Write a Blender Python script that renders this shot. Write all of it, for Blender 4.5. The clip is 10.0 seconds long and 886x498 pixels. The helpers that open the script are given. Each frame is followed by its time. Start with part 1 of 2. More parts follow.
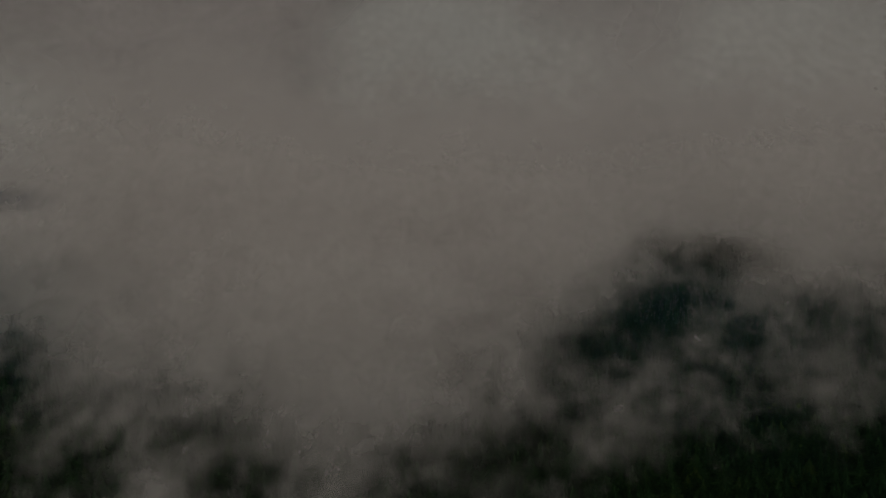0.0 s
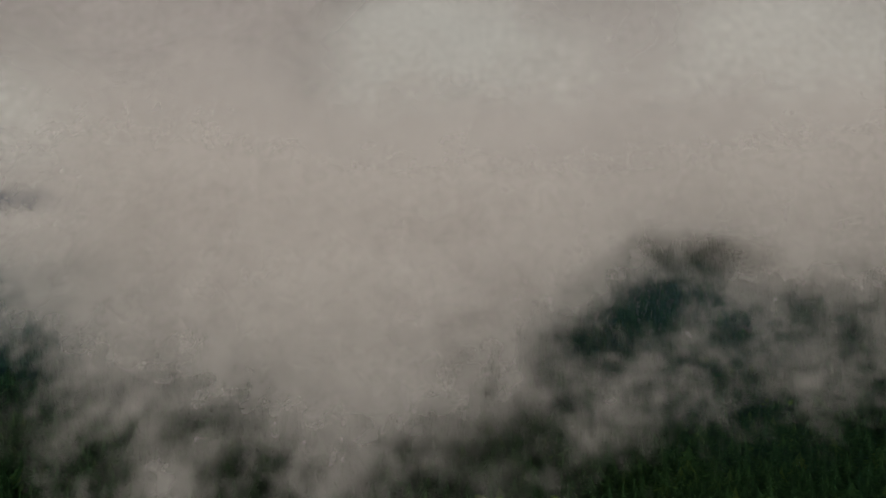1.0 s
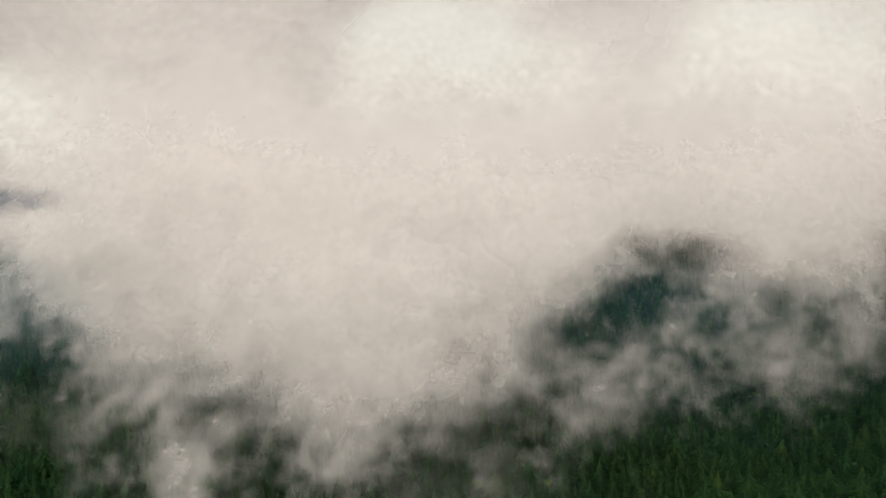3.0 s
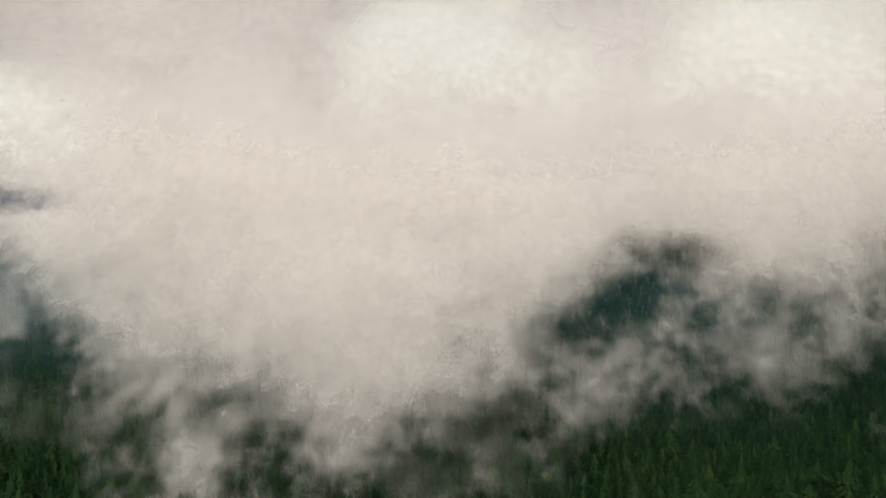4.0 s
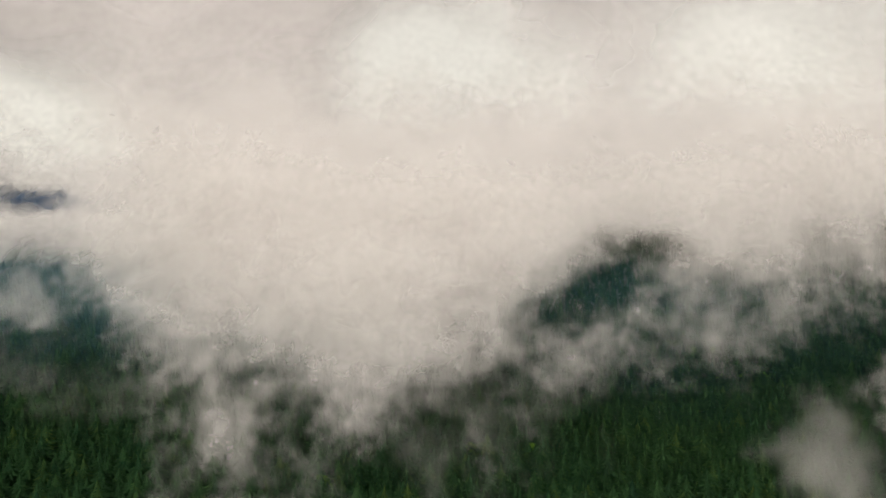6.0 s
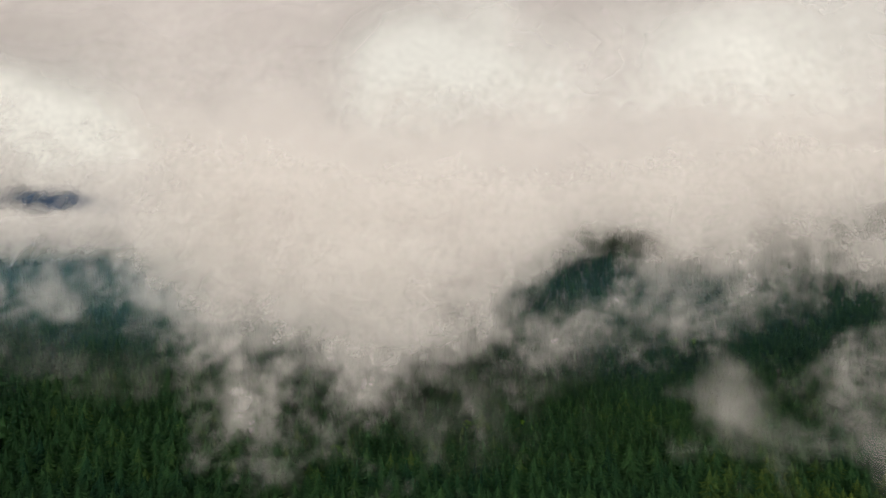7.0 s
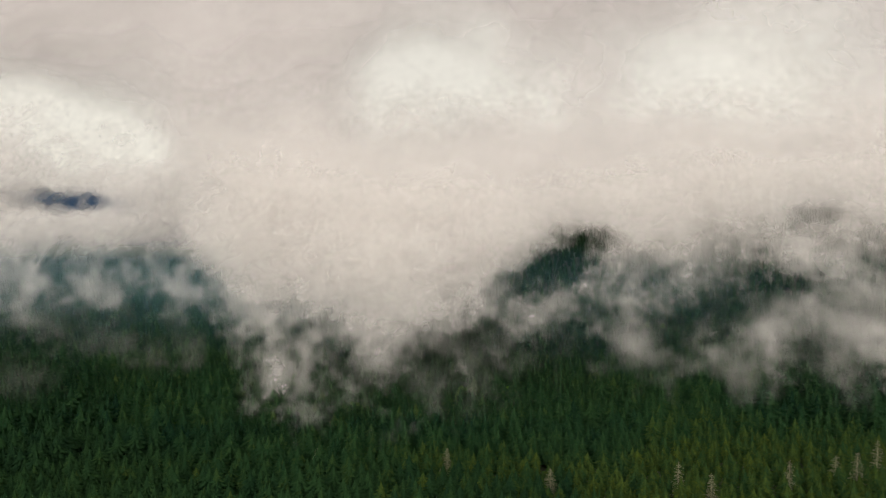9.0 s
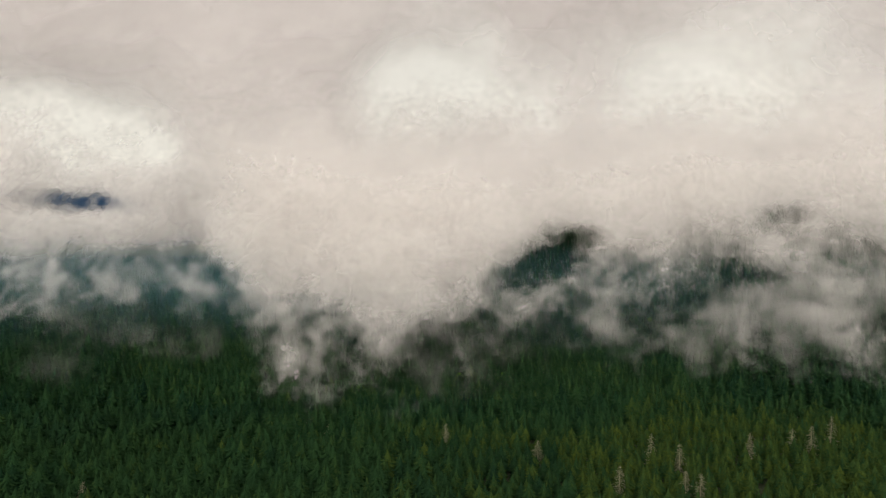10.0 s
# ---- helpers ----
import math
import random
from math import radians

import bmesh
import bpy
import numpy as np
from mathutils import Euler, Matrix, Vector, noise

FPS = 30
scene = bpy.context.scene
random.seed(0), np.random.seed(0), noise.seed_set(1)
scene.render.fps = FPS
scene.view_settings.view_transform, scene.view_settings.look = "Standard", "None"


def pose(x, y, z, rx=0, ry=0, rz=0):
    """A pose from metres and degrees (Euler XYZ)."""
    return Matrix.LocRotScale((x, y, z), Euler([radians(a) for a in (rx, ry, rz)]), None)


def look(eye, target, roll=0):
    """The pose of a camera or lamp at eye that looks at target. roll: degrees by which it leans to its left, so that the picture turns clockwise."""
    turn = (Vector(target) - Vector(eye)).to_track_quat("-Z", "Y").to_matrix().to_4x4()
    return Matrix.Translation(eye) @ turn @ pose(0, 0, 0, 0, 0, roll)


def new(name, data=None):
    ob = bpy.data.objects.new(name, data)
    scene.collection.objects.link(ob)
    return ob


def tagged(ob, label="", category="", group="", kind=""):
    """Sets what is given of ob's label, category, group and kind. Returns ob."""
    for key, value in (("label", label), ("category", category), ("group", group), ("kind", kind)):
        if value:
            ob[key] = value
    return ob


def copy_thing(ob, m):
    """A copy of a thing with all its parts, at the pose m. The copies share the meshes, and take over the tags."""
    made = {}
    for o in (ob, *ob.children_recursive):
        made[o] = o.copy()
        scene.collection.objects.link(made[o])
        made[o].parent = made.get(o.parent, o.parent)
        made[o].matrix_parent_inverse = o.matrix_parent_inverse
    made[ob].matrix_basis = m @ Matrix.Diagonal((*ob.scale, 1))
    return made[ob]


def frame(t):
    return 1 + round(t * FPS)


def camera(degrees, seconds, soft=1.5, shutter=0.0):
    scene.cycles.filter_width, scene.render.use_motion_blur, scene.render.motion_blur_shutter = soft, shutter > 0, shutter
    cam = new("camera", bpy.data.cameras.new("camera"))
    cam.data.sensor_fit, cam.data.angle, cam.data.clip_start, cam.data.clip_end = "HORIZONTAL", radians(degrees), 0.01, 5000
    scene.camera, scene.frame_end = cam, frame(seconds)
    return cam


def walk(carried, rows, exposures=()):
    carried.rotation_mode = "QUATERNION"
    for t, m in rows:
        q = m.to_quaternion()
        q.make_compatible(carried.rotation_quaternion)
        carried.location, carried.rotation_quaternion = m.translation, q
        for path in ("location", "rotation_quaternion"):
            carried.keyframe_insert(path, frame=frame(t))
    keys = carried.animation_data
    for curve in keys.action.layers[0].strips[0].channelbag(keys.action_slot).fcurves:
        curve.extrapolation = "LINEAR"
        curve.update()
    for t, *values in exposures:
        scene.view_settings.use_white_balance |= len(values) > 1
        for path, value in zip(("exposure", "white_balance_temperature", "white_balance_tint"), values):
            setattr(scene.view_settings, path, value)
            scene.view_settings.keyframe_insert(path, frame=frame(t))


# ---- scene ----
# ---- camera: a drone backing away, level with the ground ----
cam = camera(70, 10.0, soft=1.2)
EYE = 148.0
BACK = [(0.0, 0.0), (0.5, 4.4), (1.0, 8.7), (1.5, 13.0), (2.0, 17.2), (2.5, 21.4), (3.1, 26.6), (3.8, 32.6), (4.5, 39.1),
        (5.0, 44.4), (5.25, 49.0), (5.5, 56.1), (5.7, 63.4), (6.2, 82.6), (6.8, 105.8), (7.5, 133.0), (8.0, 152.2), (8.5, 171.6),
        (9.0, 191.0), (9.5, 210.5), (10.0, 230.0)]
walk(cam, [(t, pose(0, -s, EYE, 90 - 3.32, 0, -0.7)) for t, s in BACK],
     exposures=[(0.0, -2.3), (0.5, -1.58), (1.0, -0.93), (1.5, -0.46), (2.0, 0.02), (2.4, 0.13), (10.0, 0.13)])

# ---- overcast sky ----
world = bpy.data.worlds.new("overcast_sky")
scene.world = world
world.use_nodes = True
wn, wl = world.node_tree.nodes, world.node_tree.links
sky = wn.new("ShaderNodeTexSky")
sky.sky_type, sky.sun_disc = "NISHITA", False
sky.sun_elevation, sky.sun_rotation = radians(25), radians(197)
sky.dust_density, sky.air_density = 4.0, 1.0
SKY_STRENGTH = 0.12
way = wn.new("ShaderNodeTexCoord").outputs["Generated"]


def sky_node(kind, links, **values):
    node = wn.new("ShaderNode" + kind)
    for key, value in values.items():
        setattr(node, key, value)
    for k, v in links.items():
        if isinstance(v, bpy.types.NodeSocket):
            wl.new(v, node.inputs[k])
        else:
            node.inputs[k].default_value = v
    return node.outputs[2] if kind == "Mix" else node.outputs[0]


broad = sky_node("TexNoise", {"Vector": way, "Scale": 3.1, "Detail": 5.0, "Roughness": 0.55, "Distortion": 0.4})
bright = sky_node("MapRange", {0: broad, 1: 0.36, 2: 0.66, 3: 0.0, 4: 1.0}, interpolation_type="SMOOTHSTEP")
cloud_tone = sky_node("Mix", {0: bright, 6: (6.2, 5.92, 5.25, 1), 7: (6.8, 6.5, 5.75, 1)}, data_type="RGBA")
overcast = sky_node("Mix", {0: 0.96, 6: sky.outputs[0], 7: cloud_tone}, data_type="RGBA")
wl.new(overcast, wn["Background"].inputs[0])
wn["Background"].inputs[1].default_value = SKY_STRENGTH

sun = new("sun", bpy.data.lights.new("sun", "SUN"))
sun.data.energy, sun.data.angle, sun.data.color = 1.5, radians(60), (1.0, 0.94, 0.87)
sun.matrix_world = look((-250, -800, 400), (0, 0, 0))
scene.cycles.transparent_max_bounces = 96


# ---- materials ----
class Nodes:
    """A short hand for building one material."""

    def __init__(self, name):
        self.m = bpy.data.materials.new(name)
        self.m.use_nodes = True
        self.t = self.m.node_tree
        self.bsdf, self.out = self.t.nodes["Principled BSDF"], self.t.nodes["Material Output"]

    def add(self, kind, links=(), **values):
        node = self.t.nodes.new("ShaderNode" + kind)
        for key, value in values.items():
            setattr(node, key, value)
        for k, v in dict(links).items():
            if isinstance(v, bpy.types.NodeSocket):
                self.t.links.new(v, node.inputs[k])
            else:
                node.inputs[k].default_value = v
        return node

    def noise(self, at, scale, detail=3.0, rough=0.55):
        return self.add("TexNoise", {"Vector": at, "Scale": scale, "Detail": detail, "Roughness": rough}).outputs[0]

    def ramp(self, value, *stops):
        node = self.add("ValToRGB", {0: value})
        while len(node.color_ramp.elements) < len(stops):
            node.color_ramp.elements.new(0.5)
        for e, (p, c) in zip(node.color_ramp.elements, stops):
            e.position, e.color = p, (*c, 1)
        return node.outputs[0]

    def math(self, op, a, b, clamp=False):
        return self.add("Math", {0: a, 1: b}, operation=op, use_clamp=clamp).outputs[0]

    def span(self, v, a, b, c, d):
        return self.add("MapRange", {0: v, 1: a, 2: b, 3: c, 4: d}).outputs[0]

    def mix(self, f, a, b, how="MIX"):
        return self.add("Mix", {0: f, 6: a, 7: b}, data_type="RGBA", blend_type=how).outputs[2]

    def set(self, **values):
        for k, v in values.items():
            k = k.replace("_", " ")
            if isinstance(v, bpy.types.NodeSocket):
                self.t.links.new(v, self.bsdf.inputs[k])
            else:
                self.bsdf.inputs[k].default_value = v
        return self.m

    def bump(self, height, strength, distance):
        return self.add("Bump", {"Strength": strength, "Distance": distance, "Height": height}).outputs[0]


def needle_material(name, dark, mid, light):
    """Conifer needles: each tree has its own tint, each spray its own shade of it."""
    n = Nodes(name)
    at = n.add("NewGeometry").outputs["Position"]
    tint = n.add("Attribute", attribute_name="tint").outputs["Fac"]
    isle = n.add("NewGeometry").outputs["Random Per Island"]
    own = n.span(n.add("ObjectInfo").outputs["Random"], 0.0, 1.0, -0.15, 0.15)
    v = n.math("ADD", n.math("ADD", n.math("MULTIPLY", tint, 0.72), n.math("MULTIPLY", isle, 0.28)), own)
    base = n.ramp(v, (0.0, dark), (0.5, mid), (1.0, light))
    stand = n.span(n.noise(at, 0.012, 2), 0.38, 0.62, 0.0, 1.0)
    base = n.mix(n.math("MULTIPLY", stand, 0.07), base, (0.05, 0.072, 0.009, 1))
    base = n.mix(n.span(n.noise(at, 2.5, 2), 0.3, 0.7, 0.0, 0.5), base, (0.006, 0.016, 0.006, 1))
    return n.set(Base_Color=base, Roughness=0.85, Specular_IOR_Level=0.0)


def bark_material(name, a, b):
    n = Nodes(name)
    at = n.add("NewGeometry").outputs["Position"]
    v = n.noise(at, 1.7, 5, 0.65)
    fine = n.noise(at, 9.0, 4)
    base = n.mix(n.span(fine, 0.3, 0.7, 0.0, 0.5), n.ramp(v, (0.3, a), (0.7, b)), (*[c * 0.5 for c in a], 1))
    return n.set(Base_Color=base, Roughness=0.9, Normal=n.bump(fine, 0.6, 0.08))


def veil_material(name, scale, ragged, most, thin=0.0, thick=1.0, tone=None):
    """Cloud droplets in one veil of a cloud: as dense as the cloud is there, torn at the edges; the light that does not go by is scattered both ways."""
    n = Nodes(name)
    at = n.add("NewGeometry").outputs["Position"]
    v = n.noise(at, scale, 3.0, 0.6)
    tone = tone or CLOUD_WHITE
    dense = n.add("Attribute", attribute_name="billow").outputs["Fac"]
    d = n.math("ADD", dense, n.span(v, 0.3, 0.7, -ragged, ragged))
    a = n.add("MapRange", {0: d, 1: thin, 2: thick, 3: 0.0, 4: most}, interpolation_type="SMOOTHSTEP").outputs[0]
    both = n.add("MixShader", {0: 0.5, 1: n.add("BsdfDiffuse", {0: tone}).outputs[0], 2: n.add("BsdfTranslucent", {0: tone}).outputs[0]}).outputs[0]
    body = n.add("MixShader", {0: a, 1: n.add("BsdfTransparent").outputs[0], 2: both}).outputs[0]
    n.t.links.new(body, n.out.inputs[0])
    n.t.nodes.remove(n.bsdf)
    return n.m


CLOUD_WHITE = (0.965, 0.94, 0.915, 1)
NEEDLES = needle_material("fir_needles", (0.0085, 0.028, 0.0165), (0.024, 0.06, 0.022), (0.074, 0.1, 0.014))
LEAVES = needle_material("maple_leaves", (0.045, 0.11, 0.012), (0.075, 0.17, 0.018), (0.11, 0.22, 0.025))
BARK = bark_material("fir_bark", (0.09, 0.065, 0.048), (0.17, 0.135, 0.11))
DEADWOOD = bark_material("bleached_deadwood", (0.19, 0.175, 0.11), (0.34, 0.31, 0.2))
ground_n = Nodes("forest_floor")
ground_at = ground_n.add("NewGeometry").outputs["Position"]
FLOOR = ground_n.set(Base_Color=ground_n.mix(ground_n.noise(ground_at, 0.8, 5), ground_n.ramp(ground_n.noise(ground_at, 0.05, 4), (0.35, (0.02, 0.03, 0.012)), (0.65, (0.05, 0.05, 0.025))), (0.03, 0.045, 0.018, 1)),
                     Roughness=0.95, Normal=ground_n.bump(ground_n.noise(ground_at, 0.6, 6), 0.8, 0.4))


# ---- ground ----
rng = np.random.default_rng(7)


def smooth(a, b, v):
    s = np.clip((np.asarray(v, float) - a) / (b - a), 0, 1)
    return s * s * (3 - 2 * s)


def rise(x, y):
    """The height of the forest floor: a flat valley, a mountainside behind it, a far ridge."""
    x, y = np.asarray(x, float), np.asarray(y, float)
    side = 0.12 + 0.88 * smooth(-160, 140, x)
    slope = np.logaddexp(0, (y - 520 + 0.15 * x) / 60) * 60 * 0.27
    hill = side * 360 * (1 - np.exp(-slope / 360))
    ridge = 230 * smooth(2300, 4300, y + 0.15 * np.abs(x)) * (1 + 0.25 * np.sin(x / 310.0) + 0.12 * np.sin(x / 97.0))
    rolls = 3.0 * np.sin(x / 83.0 + 0.6) * np.sin(y / 71.0) + 2.0 * np.sin(x / 37.0 + y / 53.0)
    gullies = 9 * np.sin(x / 60.0 + 1.5 * np.sin(y / 190.0)) * smooth(520, 800, y)
    return hill + ridge + rolls + gullies * side + 4.0


def mesh_from(name, verts, faces):
    me = bpy.data.meshes.new(name)
    faces = np.asarray(faces, np.int32)
    k = faces.shape[1]
    me.vertices.add(len(verts))
    me.vertices.foreach_set("co", np.asarray(verts, np.float32).ravel())
    me.loops.add(faces.size)
    me.loops.foreach_set("vertex_index", faces.ravel())
    me.polygons.add(len(faces))
    me.polygons.foreach_set("loop_start", np.arange(0, faces.size, k, dtype=np.int32))
    me.update(calc_edges=True)
    return me


def shade_smooth(me):
    me.polygons.foreach_set("use_smooth", np.ones(len(me.polygons), bool))


gx = np.concatenate([np.linspace(-4700, -900, 26), np.linspace(-860, 860, 87), np.linspace(900, 4700, 26)])
gy = np.concatenate([np.linspace(-4700, -400, 18), np.linspace(-360, 1600, 99), np.linspace(1650, 4700, 50)])
XX, YY = np.meshgrid(gx, gy, indexing="ij")
idx = np.arange(XX.size).reshape(XX.shape)
quads = np.stack([idx[:-1, :-1], idx[1:, :-1], idx[1:, 1:], idx[:-1, 1:]], -1).reshape(-1, 4)
me = mesh_from("ground", np.stack([XX, YY, rise(XX, YY)], -1).reshape(-1, 3), quads)
shade_smooth(me)
me.materials.append(FLOOR)
tagged(new("ground", me), "dark mossy forest floor rising into a mountainside", "ground", kind="structure")


# ---- conifers ----
def trunk_arrays(h, r, sides=5, top=0.97):
    a = np.arange(sides) * 2 * np.pi / sides
    ring = np.stack([np.cos(a), np.sin(a)], -1)
    v = np.concatenate([np.c_[ring * r, np.full(sides, -1.0)], np.c_[ring * r * 0.06, np.full(sides, h * top)]])
    i = np.arange(sides)
    j = (i + 1) % sides
    f = np.concatenate([np.stack([i, j, i + sides], -1), np.stack([j, j + sides, i + sides], -1)])
    return v, f


def spray_arrays(h, width, sprays, seed, low=0.2, wide_at=0.45, big=1.0, sides=8, rings=4):
    """The boughs of a conifer: drooping sprays round the trunk, long below and short at the tip."""
    g = np.random.default_rng(seed)
    v, f = [], []
    lean = g.uniform(-0.012, 0.012, 2)
    uneven = g.uniform(0.8, 1.15, 7)
    for k in range(sprays):
        u = 1 - ((k + g.uniform(0, 1)) / sprays) ** 0.62
        z = h * (low + (0.985 - low) * u)
        a = k * 2.39996 + g.uniform(-0.5, 0.5)
        taper = min(1.0, (1 - u) / (1 - wide_at))
        length = width * (0.94 * taper ** 0.78 + 0.06) * uneven[int(a / 0.9) % 7] * (1 - 0.35 * max(0, 0.25 - u) / 0.25)
        s = length * g.uniform(0.78, 1.18)
        d, e = np.array([np.cos(a), np.sin(a)]), np.array([-np.sin(a), np.cos(a)])
        half = big * (s * g.uniform(0.2, 0.36) + 0.14)
        drop = s * g.uniform(0.12, 0.5)
        foot = d * 0.02 + lean * z
        b = len(v)
        v.append((*foot, z + s * 0.16))
        v.append((*(foot + d * s * 0.6 + e * half), z - drop * 0.75))
        v.append((*(foot + d * s), z - drop * 0.8))
        v.append((*(foot + d * s * 0.6 - e * half), z - drop * 0.8))
        f += [(b, b + 2, b + 1), (b, b + 3, b + 2)]
    for q in range(rings):
        u0, u1 = 1 - (q + 1) / rings, 1 - q / rings
        z0, z1 = h * (low + (1 - low) * u0), h * (low + (1 - low) * min(1.0, u1 + 0.06))
        r0 = 0.5 * width * (0.94 * min(1.0, (1 - u0) / (1 - wide_at)) ** 0.78 + 0.06)
        r1 = 0.3 * r0 * (q > 0) + 0.02
        b = len(v)
        spin = g.uniform(0, 1)
        for k in range(sides):
            a = 6.2832 * (k + spin) / sides
            c = np.array([np.cos(a), np.sin(a)])
            v.append((*(lean * z0 + c * r0 * g.uniform(0.6, 1.2)), z0 - g.uniform(0, 0.05) * h))
            v.append((*(lean * z1 + c * r1), z1))
        for k in range(sides):
            i, j = b + 2 * k, b + 2 * ((k + 1) % sides)
            f += [(i, j, j + 1), (i, j + 1, i + 1)]
    b = len(v)
    tip = lean * h
    v += [(*tip, h * 1.04), (*(tip + (width * 0.06, 0)), h * 0.93), (*(tip + (-width * 0.04, width * 0.05)), h * 0.93), (*(tip + (-width * 0.04, -width * 0.05)), h * 0.93)]
    f += [(b, b + 1, b + 2), (b, b + 2, b + 3), (b, b + 3, b + 1)]
    return np.array(v, float), np.array(f)


def joined(v, f, trunk):
    """Boughs and a trunk in one pair of arrays, with the material of each face."""
    tv, tf = trunk
    return np.concatenate([v, tv]), np.concatenate([f, tf + len(v)]), np.concatenate([np.zeros(len(f), np.int32), np.ones(len(tf), np.int32)])


def plant(name, forms, places, material, label):
    """Joins many trees of a few forms into one mesh. places: rows of x, y, z, turn, scale, stretch, tint."""
    vs, fs, ts, ms, n = [], [], [], [], 0
    pick = np.arange(len(places)) % len(forms)
    for k, (v, f, m) in enumerate(forms):
        p = places[pick == k]
        if not len(p):
            continue
        c, s = np.cos(p[:, 3]), np.sin(p[:, 3])
        x = (v[None, :, 0] * c[:, None] - v[None, :, 1] * s[:, None]) * p[:, 4, None] + p[:, 0, None]
        y = (v[None, :, 0] * s[:, None] + v[None, :, 1] * c[:, None]) * p[:, 4, None] + p[:, 1, None]
        z = v[None, :, 2] * (p[:, 4] * p[:, 5])[:, None] + p[:, 2, None]
        vs.append(np.stack([x, y, z], -1).reshape(-1, 3))
        fs.append((f[None] + (np.arange(len(p)) * len(v))[:, None, None]).reshape(-1, 3) + n)
        ts.append(np.repeat(p[:, 6], len(v)))
        ms.append(np.tile(m, len(p)))
        n += len(p) * len(v)
    me = mesh_from(name, np.concatenate(vs), np.concatenate(fs))
    me.attributes.new("tint", "FLOAT", "POINT").data.foreach_set("value", np.concatenate(ts).astype(np.float32))
    me.materials.append(material)
    me.materials.append(BARK)
    me.polygons.foreach_set("material_index", np.concatenate(ms))
    return tagged(new(name, me), label, "forest", kind="stuff")


def part(name, arrays, material, parent, label="", tint=None):
    me = mesh_from(name, *arrays)
    if tint is not None:
        me.attributes.new("tint", "FLOAT", "POINT").data.foreach_set("value", np.full(len(me.vertices), tint, np.float32))
    me.materials.append(material)
    ob = new(name, me)
    ob.parent = parent
    if label:
        tagged(ob, label)
    return ob


def grown(x, y):
    """0 in the young olive-green stand near the valley's edge, 1 in the old dark forest."""
    edge = smooth(135, 190, y + 14 * np.sin(x / 41.0) + 9 * np.sin(x / 17.0 + 2) - 0.1 * x)
    return np.maximum(edge, 0.55 * (1 - smooth(-50, 40, x + 12 * np.sin(y / 19.0))))


def scatter(x0, x1, y0, y1, step, keep):
    """Trees on a shaken grid, where keep(x, y) is true."""
    xs, ys = np.meshgrid(np.arange(x0, x1, step), np.arange(y0, y1, step), indexing="ij")
    x = (xs + rng.uniform(-0.45, 0.45, xs.shape) * step).ravel()
    y = (ys + rng.uniform(-0.45, 0.45, ys.shape) * step).ravel()
    k = keep(x, y)
    x, y = x[k], y[k]
    n = len(x)
    old = grown(x, y)
    size = np.clip(rng.normal(0.97, 0.14, n), 0.55, 1.4) * (0.64 + 0.42 * old)
    return np.stack([x, y, rise(x, y) - 0.3, rng.uniform(0, 6.28, n), size, rng.uniform(0.9, 1.12, n), np.clip(rng.normal(0.84 - 0.64 * old, 0.1, n), 0, 1)], -1)


def half_width(y, margin=25):
    return 0.73 * (y + 230) + margin


NEAR_END, MID_END = 190, 560
near_boughs = [spray_arrays(17 + 1.0 * k, 4.1 + 0.5 * (k % 3), 150, 11 + k, low=0.14, wide_at=0.5 + 0.07 * (k % 3), big=0.5) for k in range(6)]
near_trunks = [trunk_arrays(17 + 1.0 * k, 0.28) for k in range(6)]
forms_near = [joined(*b, t) for b, t in zip(near_boughs, near_trunks)]
forms_mid = [joined(*spray_arrays(19 + 1.5 * k, 4.3 + 0.5 * (k % 3), 44, 31 + k, low=0.25, wide_at=0.55, big=0.9, sides=6, rings=3), trunk_arrays(19 + 1.5 * k, 0.3, 3)) for k in range(6)]
forms_far = [joined(*spray_arrays(18 + 1.8 * k, 5.2, 12, 51 + k, low=0.3, wide_at=0.55, big=1.1, sides=5, rings=2), trunk_arrays(19, 0.35, 3)) for k in range(4)]

# dead trees and broadleaf trees that stand out of the forest: x, y, height
DEAD = ((118, 108, 23), (57, 115, 16), (131, 101, 20), (174, 111, 21), (202, 119, 20), (213, 119, 22), (233, 133, 25), (90, 71, 20), (126, 62, 21), (122, 70, 19), (-63, 140, 18), (-169, 68, 18), (6, 133, 19))
LEAFY = ((18, 274, 19), (53, 271, 18), (24, 280, 16), (238, 461, 21), (199, 465, 20), (222, 461, 20), (210, 482, 19), (229, 390, 20), (244, 386, 21), (251, 371, 18), (218, 396, 19), (-53, 219, 21), (351, 305, 19))


def clear(x, y):
    """False close to a tree that is planted singly."""
    ok = np.ones(len(x), bool)
    for px, py, _ in DEAD + LEAFY:
        ok &= np.hypot(x - px, y - py) > 3.2
    return ok


near = scatter(-360, 360, 10, NEAR_END, 5.4, lambda x, y: (np.abs(x) < half_width(y)) & clear(x, y))
mid = scatter(-640, 640, NEAR_END, MID_END, 6.5, lambda x, y: (np.abs(x) < half_width(y)) & clear(x, y))
close = (mid[:, 1] < 380) & (np.abs(mid[:, 0]) < 0.73 * (mid[:, 1] + 70))
far = scatter(-1400, 1400, MID_END, 1500, 10.0, lambda x, y: (np.abs(x) < half_width(y)) & ((x > -150) | (y < 1300)))
single = (np.abs(near[:, 0] - 25) < 46) & (near[:, 1] > 50) & (near[:, 1] < 126)
single &= np.cumsum(single) <= 300
plant("conifer_forest", forms_near, near[~single], NEEDLES, "dense stand of dark green firs on the valley floor")
plant("conifer_forest", forms_near, mid[close], NEEDLES, "dense old stand of tall dark green firs")
plant("conifer_forest", forms_mid, mid[~close], NEEDLES, "dense dark green fir forest filling the valley")
plant("conifer_forest", forms_far, far, NEEDLES, "distant dark blue-green fir forest on the mountainside")

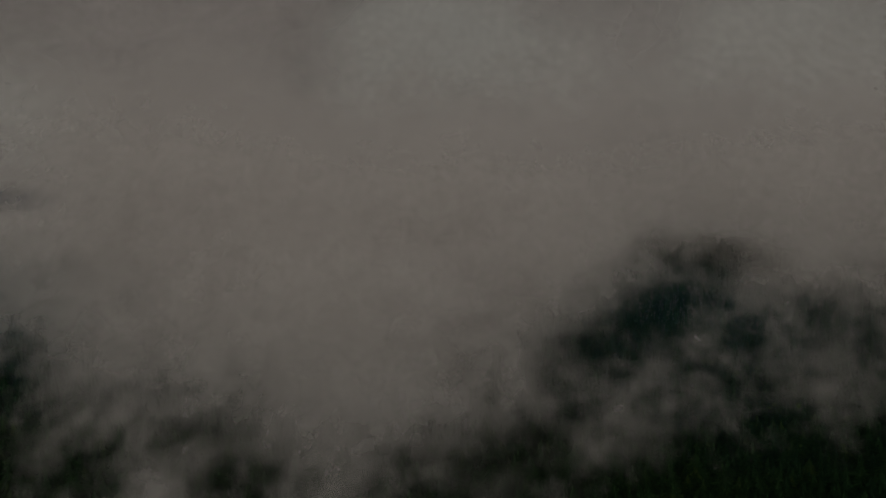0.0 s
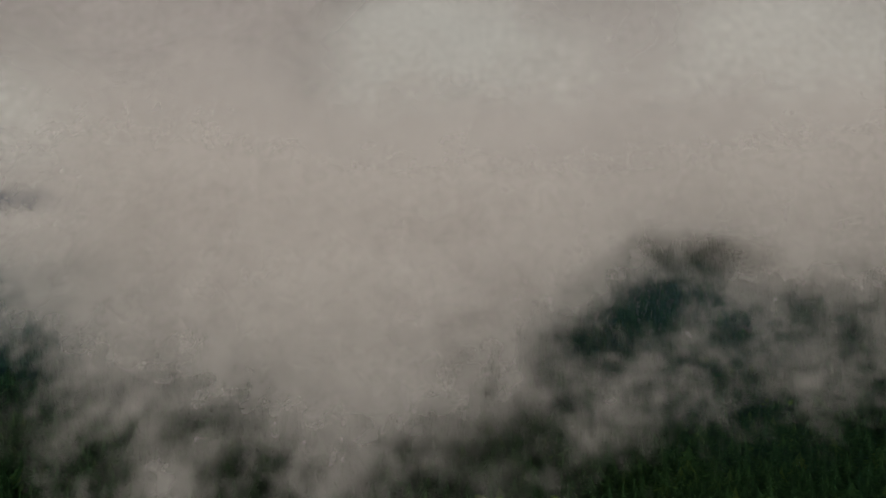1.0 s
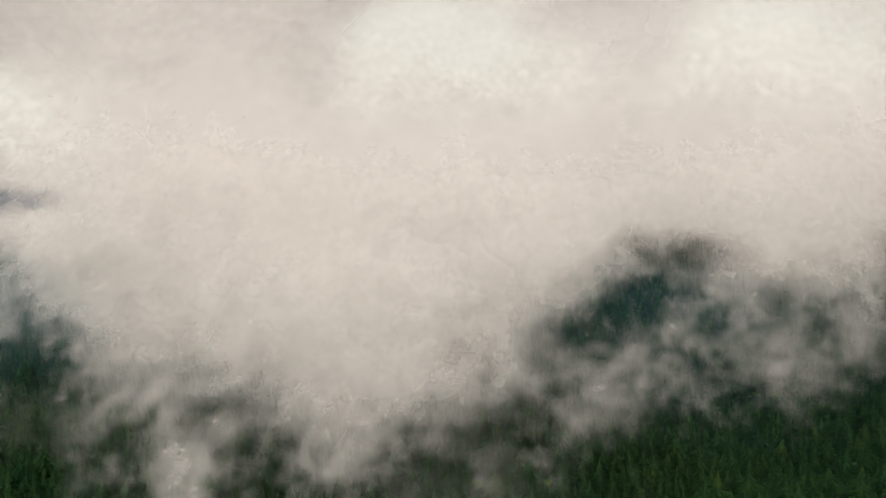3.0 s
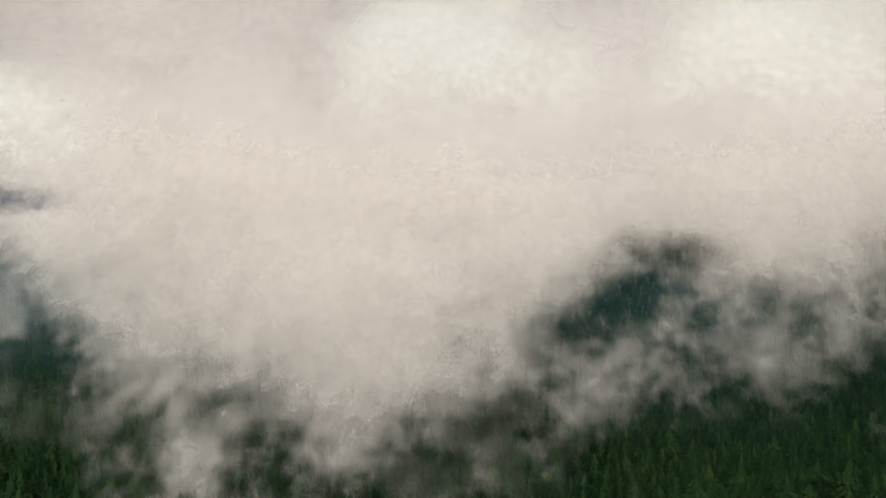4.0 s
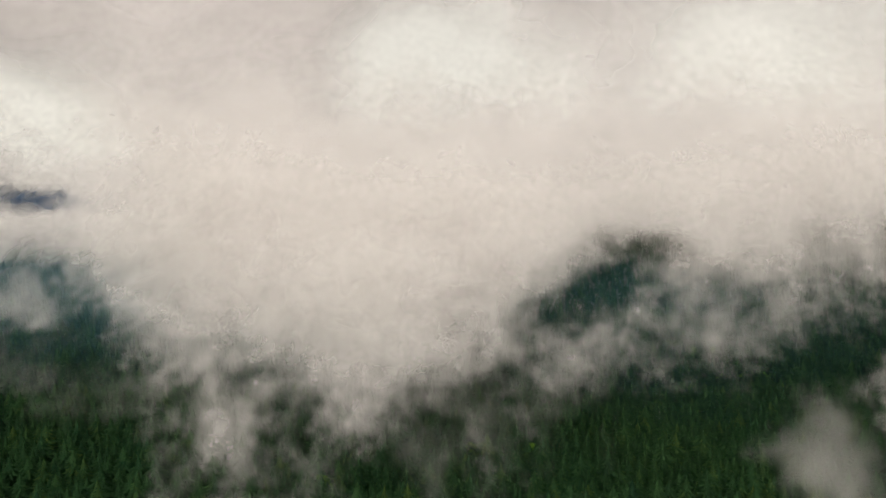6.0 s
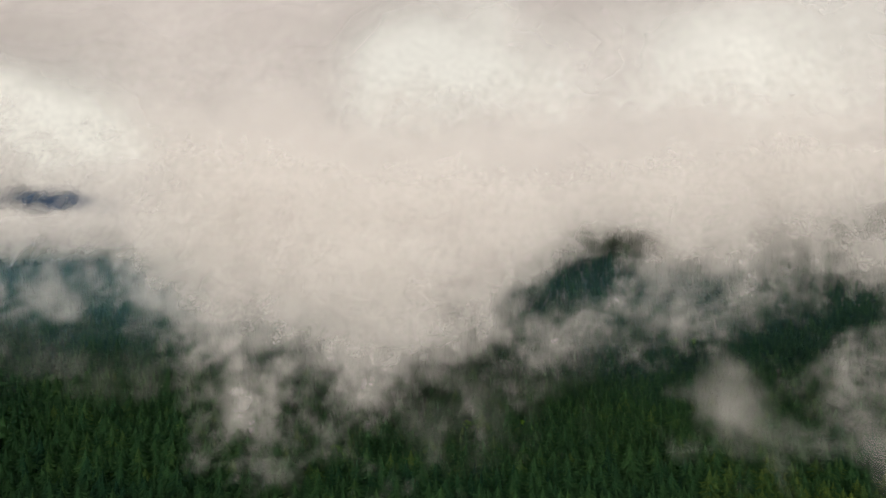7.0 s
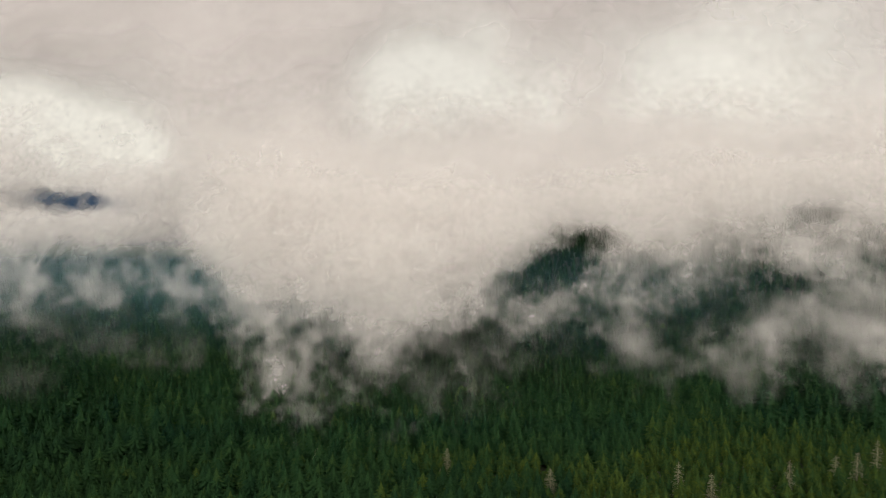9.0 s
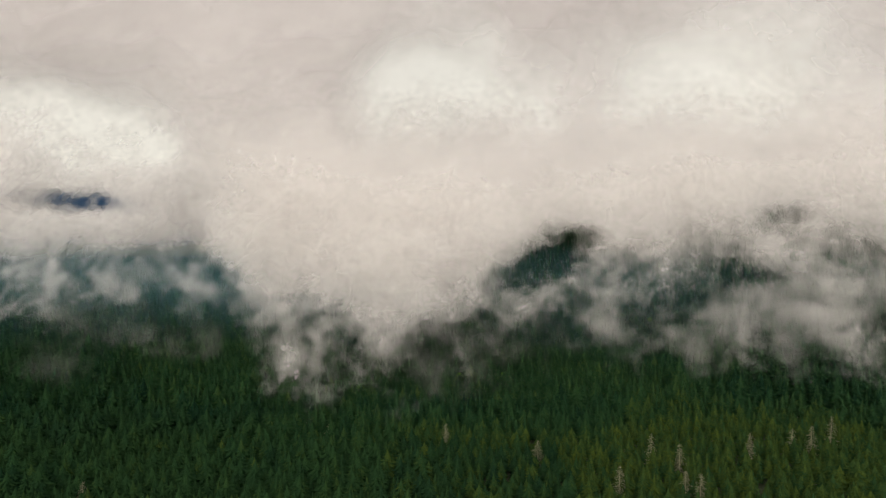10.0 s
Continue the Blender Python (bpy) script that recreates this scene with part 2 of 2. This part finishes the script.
# the nearest firs, each a tree of its own
firs = []
for k in range(6):
    fir = tagged(new("fir_tree"), "tall dark green fir with drooping boughs on the valley floor", "tree", "firs in the valley")
    part("trunk", near_trunks[k], BARK, fir, "grey-brown bark")
    part("crown", near_boughs[k], NEEDLES, fir, tint=(0.45, 0.25, 0.7, 0.35, 0.6, 0.15)[k])
    firs.append(fir)
for k, (x, y, z, turn, size, stretch, _) in enumerate(near[single]):
    m = Matrix.LocRotScale((x, y, z), Euler((0, 0, turn)), (size, size, size * stretch))
    if k < 6:
        firs[k].matrix_basis = m
    else:
        fir = copy_thing(firs[k % 6], m)
        fir.matrix_basis = m


# ---- dead trees ----
def twig_arrays(h, n, seed, low=0.25, reach=4.5):
    """Bare drooping branches with side twigs, each a thin three-sided rod."""
    g = np.random.default_rng(seed)
    v, f = [], []

    def rod(a, b, r):
        a, b = np.array(a), np.array(b)
        d = (b - a) / np.linalg.norm(b - a)
        u = np.cross(d, (0.3, 0.2, 0.93))
        u /= np.linalg.norm(u)
        w = np.cross(d, u)
        k = len(v)
        for e, rr in ((a, r), (b, r * 0.35)):
            for q in range(3):
                v.append(e + rr * (np.cos(q * 2.094) * u + np.sin(q * 2.094) * w))
        for q in range(3):
            p = (q + 1) % 3
            f.extend([(k + q, k + p, k + 3 + q), (k + p, k + 3 + p, k + 3 + q)])

    for i in range(n):
        u = (i + g.uniform(0, 1)) / n
        z = h * (low + (0.97 - low) * u)
        s = reach * (0.2 + 0.8 * (1 - u) ** 0.7) * g.uniform(0.5, 1.15)
        a = i * 2.4 + g.uniform(-0.6, 0.6)
        d = np.array([np.cos(a), np.sin(a), 0])
        foot, tip = np.array([0, 0, z]), np.array([0, 0, z - s * g.uniform(0.05, 0.45)]) + d * s
        rod(foot, tip, 0.07)
        for q in (0.35, 0.6, 0.8, 0.95):
            p = foot + (tip - foot) * q
            side = np.array([-d[1], d[0], 0]) * g.choice((-1, 1)) * s * 0.3 + d * s * 0.12 - np.array([0, 0, s * 0.15])
            rod(p, p + side, 0.06)
    return np.array(v), np.array(f)


for k, (x, y, h) in enumerate(DEAD):
    dead = tagged(new("dead_tree"), "bleached dead fir with bare twiggy branches among green firs", "dead tree", "dead firs in the valley")
    dead.location = (x, y, float(rise(x, y)) - 0.2)
    part("trunk", trunk_arrays(h, 0.2, 7, 0.99), DEADWOOD, dead)
    part("branches", twig_arrays(h, 72, 300 + k), DEADWOOD, dead, "bare bleached branches")


# ---- broadleaf trees ----
def leaf_arrays(h, r, n, seed):
    """Small folded clumps of leaves in several uneven lobes."""
    g = np.random.default_rng(seed)
    lobes = [(np.array([*g.normal(0, r * 0.38, 2), h * g.uniform(0.5, 0.86)]), r * g.uniform(0.38, 0.62)) for _ in range(7)]
    v, f = [], []
    for i in range(n):
        c, rad = lobes[i % 7]
        d = g.normal(size=3)
        d /= np.linalg.norm(d)
        d[2] = abs(d[2]) * 0.9 - 0.2
        p = c + d * rad * g.uniform(0.65, 1.08)
        u = np.cross(d, g.normal(size=3))
        u /= np.linalg.norm(u)
        w = np.cross(d, u)
        s = g.uniform(0.28, 0.6)
        k = len(v)
        v += [p + u * s, p + w * s * 0.7 - d * 0.1, p - u * s, p - w * s * 0.7 - d * 0.1]
        f += [(k, k + 1, k + 2), (k, k + 2, k + 3)]
    return np.array(v), np.array(f)


def limb_arrays(h, r, seed):
    g = np.random.default_rng(seed)
    v, f = trunk_arrays(h * 0.8, 0.24, 6)
    vs, fs, n = [v], [f], len(v)
    for k in range(5):
        lv, lf = trunk_arrays(r * 1.1, 0.1, 4)
        m = Euler((radians(g.uniform(35, 60)), 0, k * 1.3)).to_matrix()
        lv = lv @ np.array(m).T + (0, 0, h * (0.35 + 0.07 * k))
        vs.append(lv)
        fs.append(lf + n)
        n += len(lv)
    return np.concatenate(vs), np.concatenate(fs)


for k, (x, y, h) in enumerate(LEAFY):
    maple = tagged(new("maple_tree"), "round-crowned yellow-green broadleaf tree among dark firs", "tree", "maples in the valley")
    maple.location = (x, y, float(rise(x, y)) - 0.2)
    part("trunk", limb_arrays(h, 4.0, 500 + k), BARK, maple, "grey-brown trunk with limbs")
    part("crown", leaf_arrays(h, 4.4, 420, 400 + k), LEAVES, maple, tint=0.3 + 0.05 * (k % 9))


# ---- clouds ----
def lattice(shape, cells, g):
    """Smooth random values on a grid, with about that many bumps along each axis."""
    out = g.uniform(-1, 1, [max(2, int(c) + 2) for c in cells])
    for axis, n in enumerate(shape):
        at = np.linspace(0, out.shape[axis] - 1.001, n)
        i = at.astype(int)
        s = at - i
        s = s * s * (3 - 2 * s)
        out = np.moveaxis(out, axis, 0)
        s = s.reshape(-1, 1, 1)
        out = np.moveaxis(out[i] * (1 - s) + out[i + 1] * s, 0, axis)
    return out


def gradient_noise(p, seed):
    """Gradient noise at points p (n, 3), about -1 to 1."""
    g = np.random.default_rng(seed)
    table = g.normal(size=(4096, 3))
    table /= np.linalg.norm(table, axis=1)[:, None]
    i = np.floor(p).astype(np.int64)
    f = (p - i).astype(np.float32)
    w = f * f * f * (f * (f * 6 - 15) + 10)
    total = np.zeros(len(p), np.float32)
    for a in (0, 1):
        for b in (0, 1):
            for c in (0, 1):
                h = ((i[:, 0] + a) * 73856093 ^ (i[:, 1] + b) * 19349663 ^ (i[:, 2] + c) * 83492791) & 4095
                dot = ((f - (a, b, c)) * table[h]).sum(1)
                total += dot * (w[:, 0] if a else 1 - w[:, 0]) * (w[:, 1] if b else 1 - w[:, 1]) * (w[:, 2] if c else 1 - w[:, 2])
    return 1.6 * total


TURN = np.array(Euler((0.6, 0.5, 0.9)).to_matrix())


def billows(x, y, z, first, octaves, seed, gain=0.55):
    """Turbulence, the largest billows being first metres across."""
    p = np.stack([x.ravel(), y.ravel(), z.ravel()], -1) @ TURN.T
    total, amp, span = np.zeros(len(p), np.float32), 1.0, first
    for k in range(octaves):
        total += amp * gradient_noise(p / span, seed + k)
        amp, span = amp * gain, span / 2.03
    return total.reshape(x.shape)


def veils(F, lo, cell, every, wave, outer, seed, lean=0.5):
    """Wavy veils that fill the field, every few cells, leaning back with height; gives vertices, quads and the field at each vertex."""
    nx, ny, nz = F.shape
    g = np.random.default_rng(seed)
    ix, iz = np.arange(nx)[:, None], np.arange(nz)[None, :]
    ids = np.arange(nx * nz).reshape(nx, nz)
    quads = np.stack([ids[:-1, :-1], ids[1:, :-1], ids[1:, 1:], ids[:-1, 1:]], -1).reshape(-1, 4)
    one, two = (lattice((nx, nz, 1), (nx * cell / 70, nz * cell / 70, 1), g)[:, :, 0] for _ in range(2))
    vs, fs, ds, n = [], [], [], 0
    for count, j in enumerate(np.arange(1.0 - lean * nz, ny - 1, every)):
        bend = one * math.cos(0.3 * count) + two * math.sin(0.3 * count)
        at = np.clip(j + wave / cell * bend + lean * iz, 0, ny - 1.01)
        k = at.astype(int)
        d = F[ix, k, iz] * (1 - at + k) + F[ix, k + 1, iz] * (at - k)
        q = quads[d.ravel()[quads].max(1) > outer]
        if not len(q):
            continue
        used, back = np.unique(q, return_inverse=True)
        vs.append(np.stack([ix + 0 * iz, at, iz + 0 * ix], -1).reshape(-1, 3)[used] * cell + lo)
        fs.append(back.reshape(-1, 4) + n)
        ds.append(d.ravel()[used])
        n += len(used)
    return np.concatenate(vs), np.concatenate(fs), np.concatenate(ds)


def cloud(label, box, cell, field, every, wave, material, outer=-0.31, seed=1):
    """A cloud: a body of thin torn veils, dense within and wispy outside."""
    lo, hi = np.array(box[0], float), np.array(box[1], float)
    shape = np.round((hi - lo) / cell).astype(int) + 1
    axes = [lo[k] + cell * np.arange(shape[k]) for k in range(3)]
    F = field(*np.meshgrid(*axes, indexing="ij"))
    for axis in range(3):
        F = np.moveaxis(F, axis, 0)
        F[0] = F[-1] = -2
        F = np.moveaxis(F, 0, axis)
    v, f, d = veils(F, lo, cell, every, wave, outer, seed)
    me = mesh_from("cloud", v, f)
    me.attributes.new("billow", "FLOAT", "POINT").data.foreach_set("value", d.astype(np.float32))
    me.materials.append(material)
    shade_smooth(me)
    return tagged(new("cloud", me), label, "cloud", kind="stuff")


def ball(x, y, z, at, size):
    """1 in the middle of an ellipsoid, 0 on its surface, less outside."""
    return 1 - np.sqrt(((x - at[0]) / size[0]) ** 2 + ((y - at[1]) / size[1]) ** 2 + ((z - at[2]) / size[2]) ** 2)


def gap(x, z, at, size, slope=0.0):
    """1 in the middle of an opening that runs through a cloud, 0 at its rim, less outside."""
    return 1 - np.sqrt(((x - at[0]) / size[0]) ** 2 + ((z - at[1] - slope * (x - at[0])) / size[1]) ** 2)


BODY = (0.938, 0.905, 0.895, 1)
UPPER = (0.885, 0.848, 0.856, 1)
VEIL = veil_material("cloud_veil", 0.12, 0.32, 0.36, -0.2, 1.15, BODY)
UPPER_VEIL = veil_material("upper_cloud_veil", 0.02, 0.12, 0.45, -0.2, 1.2, UPPER)
MIST = veil_material("mist_veil", 0.11, 0.35, 0.14, -0.1, 1.2, BODY)
THIN_MIST = veil_material("thin_mist_veil", 0.1, 0.4, 0.036, -0.1, 1.3)
FAR_VEIL = veil_material("far_cloud_veil", 0.024, 0.3, 0.5, 0.0, 1.2, (0.93, 0.905, 0.905, 1))
BANK_VEIL = veil_material("bank_veil", 0.05, 0.3, 0.24, -0.1, 1.2, (0.93, 0.905, 0.905, 1))
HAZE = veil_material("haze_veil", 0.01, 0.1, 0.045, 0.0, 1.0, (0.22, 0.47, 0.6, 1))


def valley_cloud(x, y, z):
    base = np.interp(x, (-330, -225, -180, -157, -140, -115, -50, -14, 27, 60, 100, 200, 350, 480), (170, 155, 135, 116, 94, 72, 61, 59, 70, 88, 105, 111, 112, 112))
    base = base + 0.25 * np.maximum(0, y - 200)
    low = np.where(z > base, (z - base) / 30, (z - base) / 46) + 0.1
    front = (y - 185 - 0.3 * (z - 100)) / 28
    back = (np.interp(x, (-10, 60), (345, 300)) + 0.5 * (z - 100) - y) / 50
    head = np.interp(z - np.interp(x, (-330, -160, -40, 70, 170, 320), (25, 15, 0, 0, 15, 25)), (140, 165, 200, 250), (2.3, 0.6, 0.13, -0.25))
    F = np.minimum(np.minimum(low, front), np.minimum(back, head))
    F = np.minimum(F, (x + 168 + 0.15 * (z - 110)) / 45)
    F = np.minimum(F, 2.3)
    u, w = x + 9 * billows(x, y, z, 40, 3, 91), z + 7 * billows(x, y, z, 34, 3, 95)
    F = np.minimum(F, 0.6 - 2.3 * np.clip(gap(u, w, (81, 112), (46, 20), 0.4) + 0.1, -2, 1))
    F = np.minimum(F, 1.0 - 1.5 * np.clip(gap(u, w, (245, 134), (66, 22), 0.45) + 0.1, -2, 1))
    F = np.maximum(F, ball(x, y, z, (-107, 236, 44), (11, 15, 27)) * 0.7)
    F = np.maximum(F, ball(x, y, z, (305, 228, 78), (98, 34, 42)) * 0.8 - 0.26)
    F = np.maximum(F, ball(x, y, z, (152, 212, 92), (66, 22, 24)) * 0.5 - 0.28)
    return F + (0.72 - 0.5 * smooth(125, 180, z)) * billows(x, y, z, 56, 5, 3, 0.65)


cloud("thick grey-white low cloud with torn wisps over the fir forest", ((-330, 120, 14), (502, 480, 262)), 4.0, valley_cloud, 3.0, 9.0, VEIL, outer=-0.55)


def low_patch(x, y, z):
    F = np.maximum(ball(x, y, z, (85, 37, 99), (24, 15, 11)), ball(x, y, z, (98, 40, 94), (30, 16, 9)))
    F = np.maximum(F, ball(x, y, z, (126, 43, 96), (24, 16, 12)))
    F = np.maximum(F, ball(x, y, z, (152, 54, 100), (26, 20, 15)))
    F = np.maximum(F, ball(x, y, z, (186, 70, 104), (34, 22, 15)))
    F = np.maximum(F, ball(x, y, z, (216, 84, 112), (34, 22, 17)))
    return 0.9 * F + 0.02 + 0.9 * billows(x, y, z * 1.2, 24, 5, 25, 0.68)


cloud("small low scrap of beige mist above the treetops", ((30, 3, 60), (266, 120, 144)), 2.5, low_patch, 3.0, 5.0, MIST, outer=-0.45)


def left_bank(x, y, z):
    low = (z - 40) / 26
    F = np.minimum(np.minimum(low, (y - 430 - 0.2 * (x + 300)) / 40), (620 - y) / 40)
    F = np.minimum(np.minimum(F, (98 - z) / 26), (-150 - x) / 60)
    return np.minimum(F, 0.5) - 0.55 + 1.25 * billows(x, y, z, 48, 5, 21, 0.66)


cloud("broken grey-white mist hanging over the far valley forest", ((-720, 380, 20), (-100, 640, 125)), 6.0, left_bank, 3.4, 12.0, BANK_VEIL, outer=-0.5)


def upper_deck(x, y, z):
    base = np.interp(x, (-900, -520, -330, -200, -60, 300, 900), (330, 290, 235, 165, 150, 150, 160))
    F = np.minimum((z - base) / 70, np.minimum((y - 530) / 35, (690 - y) / 35))
    F = np.minimum(F, np.interp(x, (-300, 0), (1.2, 0.85)))
    u = x + 45 * billows(x, y, z, 130, 3, 71)
    w = z + 32 * billows(x, y, z, 110, 3, 81)
    bright = np.maximum(gap(u, w, (14, 305), (105, 95)), gap(u, w, (-40, 240), (62, 42)))
    bright = np.maximum(bright, gap(u, w, (350, 290), (210, 90)) * 0.6)
    F = F - 1.05 * np.clip(bright + 0.4, 0, 1)
    return F + 0.5 * billows(x, y, z, 150, 5, 33, 0.55)


cloud("pale mauve-grey upper cloud layer with thin bright places", ((-900, 500, 110), (960, 720, 640)), 12.0, upper_deck, 2.2, 14.0, UPPER_VEIL, outer=-0.45)


def far_deck(x, y, z):
    base = np.interp(x, (-1500, -900, -300, 0, 300, 1500), (70, 62, 60, 84, 120, 130))
    low = (z - base) / 50
    front = (y - 0.6 * (z - 100) - np.interp(x, (-1500, -300, 300, 1500), (1050, 950, 900, 1000))) / 80
    back = (1400 + 0.6 * (z - 100) - y) / 80
    F = np.minimum(np.minimum(low, front), np.minimum(back, (390 - z) / 140))
    F = np.minimum(F, 1.5)
    F = np.minimum(F, 0.5 - 2.6 * np.clip(gap(x, z + 16 * billows(x, y, z, 70, 3, 15), (-800, 172), (170, 27), -0.07) + 0.1 - 0.35 * np.abs(np.sin(x / 46.0)), -2, 1))
    F = F - 0.7 * np.clip(gap(x, z + 20 * billows(x, y, z, 90, 3, 17), (-760, 290), (200, 74)) + 0.4, 0, 1)
    return F + 0.75 * billows(x, y, z, 170, 5, 9, 0.64)


cloud("pale overcast cloud bank lying against the mountains", ((-1600, 820, 10), (1600, 1700, 440)), 14.0, far_deck, 3.4, 30.0, FAR_VEIL)


# stands in for aerial perspective: blue is put into the sheets' tone, thicker with y
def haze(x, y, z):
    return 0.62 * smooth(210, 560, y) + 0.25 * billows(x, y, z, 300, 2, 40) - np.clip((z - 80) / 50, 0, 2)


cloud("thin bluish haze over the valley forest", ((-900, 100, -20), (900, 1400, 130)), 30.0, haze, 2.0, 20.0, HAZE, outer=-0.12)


# ---- scraps of mist on the treetops: place and size ----
SCRAPS = (((-285, 232, 32), (34, 22, 20)), ((-300, 352, 36), (50, 30, 22)), ((-205, 300, 34), (36, 24, 20)), ((-112, 232, 36), (20, 18, 20)), ((62, 300, 46), (44, 26, 18)), ((-30, 330, 46), (56, 30, 18)), ((10, 208, 46), (48, 24, 30)), ((-390, 420, 40), (80, 34, 18)))
for k, (at, wide) in enumerate(SCRAPS):
    lo = [math.floor(a - 1.5 * w) for a, w in zip(at, wide)]
    hi = [a + 1.5 * w for a, w in zip(at, wide)]
    cloud("thin scrap of pale mist drifting through the fir tops", (lo, hi), 3.0,
          lambda x, y, z: 0.75 * ball(x, y, z, at, wide) - 0.2 + 1.0 * billows(x, y, 0.6 * z, 22, 4, 60 + k, 0.68), 3.0, 4.0, THIN_MIST, outer=-0.5, seed=70 + k)


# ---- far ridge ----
# the blue of distance haze is painted into the ridge forest's base colour
ridge_n = Nodes("hazed_far_forest")
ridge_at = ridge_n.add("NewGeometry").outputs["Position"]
HAZED_FOREST = ridge_n.set(Base_Color=ridge_n.ramp(ridge_n.noise(ridge_at, 0.02, 6, 0.7), (0.35, (0.012, 0.035, 0.08)), (0.65, (0.03, 0.07, 0.14))), Roughness=0.9, Specular_IOR_Level=0.0,
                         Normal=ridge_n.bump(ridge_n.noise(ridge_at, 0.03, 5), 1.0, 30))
rx, ru = np.linspace(-3400, -900, 90), np.linspace(0, 1, 24)
RX, RU = np.meshgrid(rx, ru, indexing="ij")
crest = 345 + 50 * np.sin(RX / 260) + 26 * np.sin(RX / 83 + 1) + 10 * np.sin(RX / 27)
ridge_y = 1950 + 1650 * RU + 30 * np.sin(RX / 70 + RU * 9)
idx = np.arange(RX.size).reshape(RX.shape)
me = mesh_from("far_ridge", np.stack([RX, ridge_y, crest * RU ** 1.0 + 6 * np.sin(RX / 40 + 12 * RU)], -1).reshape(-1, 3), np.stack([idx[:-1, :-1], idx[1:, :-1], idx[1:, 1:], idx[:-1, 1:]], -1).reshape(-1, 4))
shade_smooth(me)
me.materials.append(HAZED_FOREST)
tagged(new("far_ridge", me), "forested mountain ridge in the distance, painted haze blue", "mountain", kind="structure")
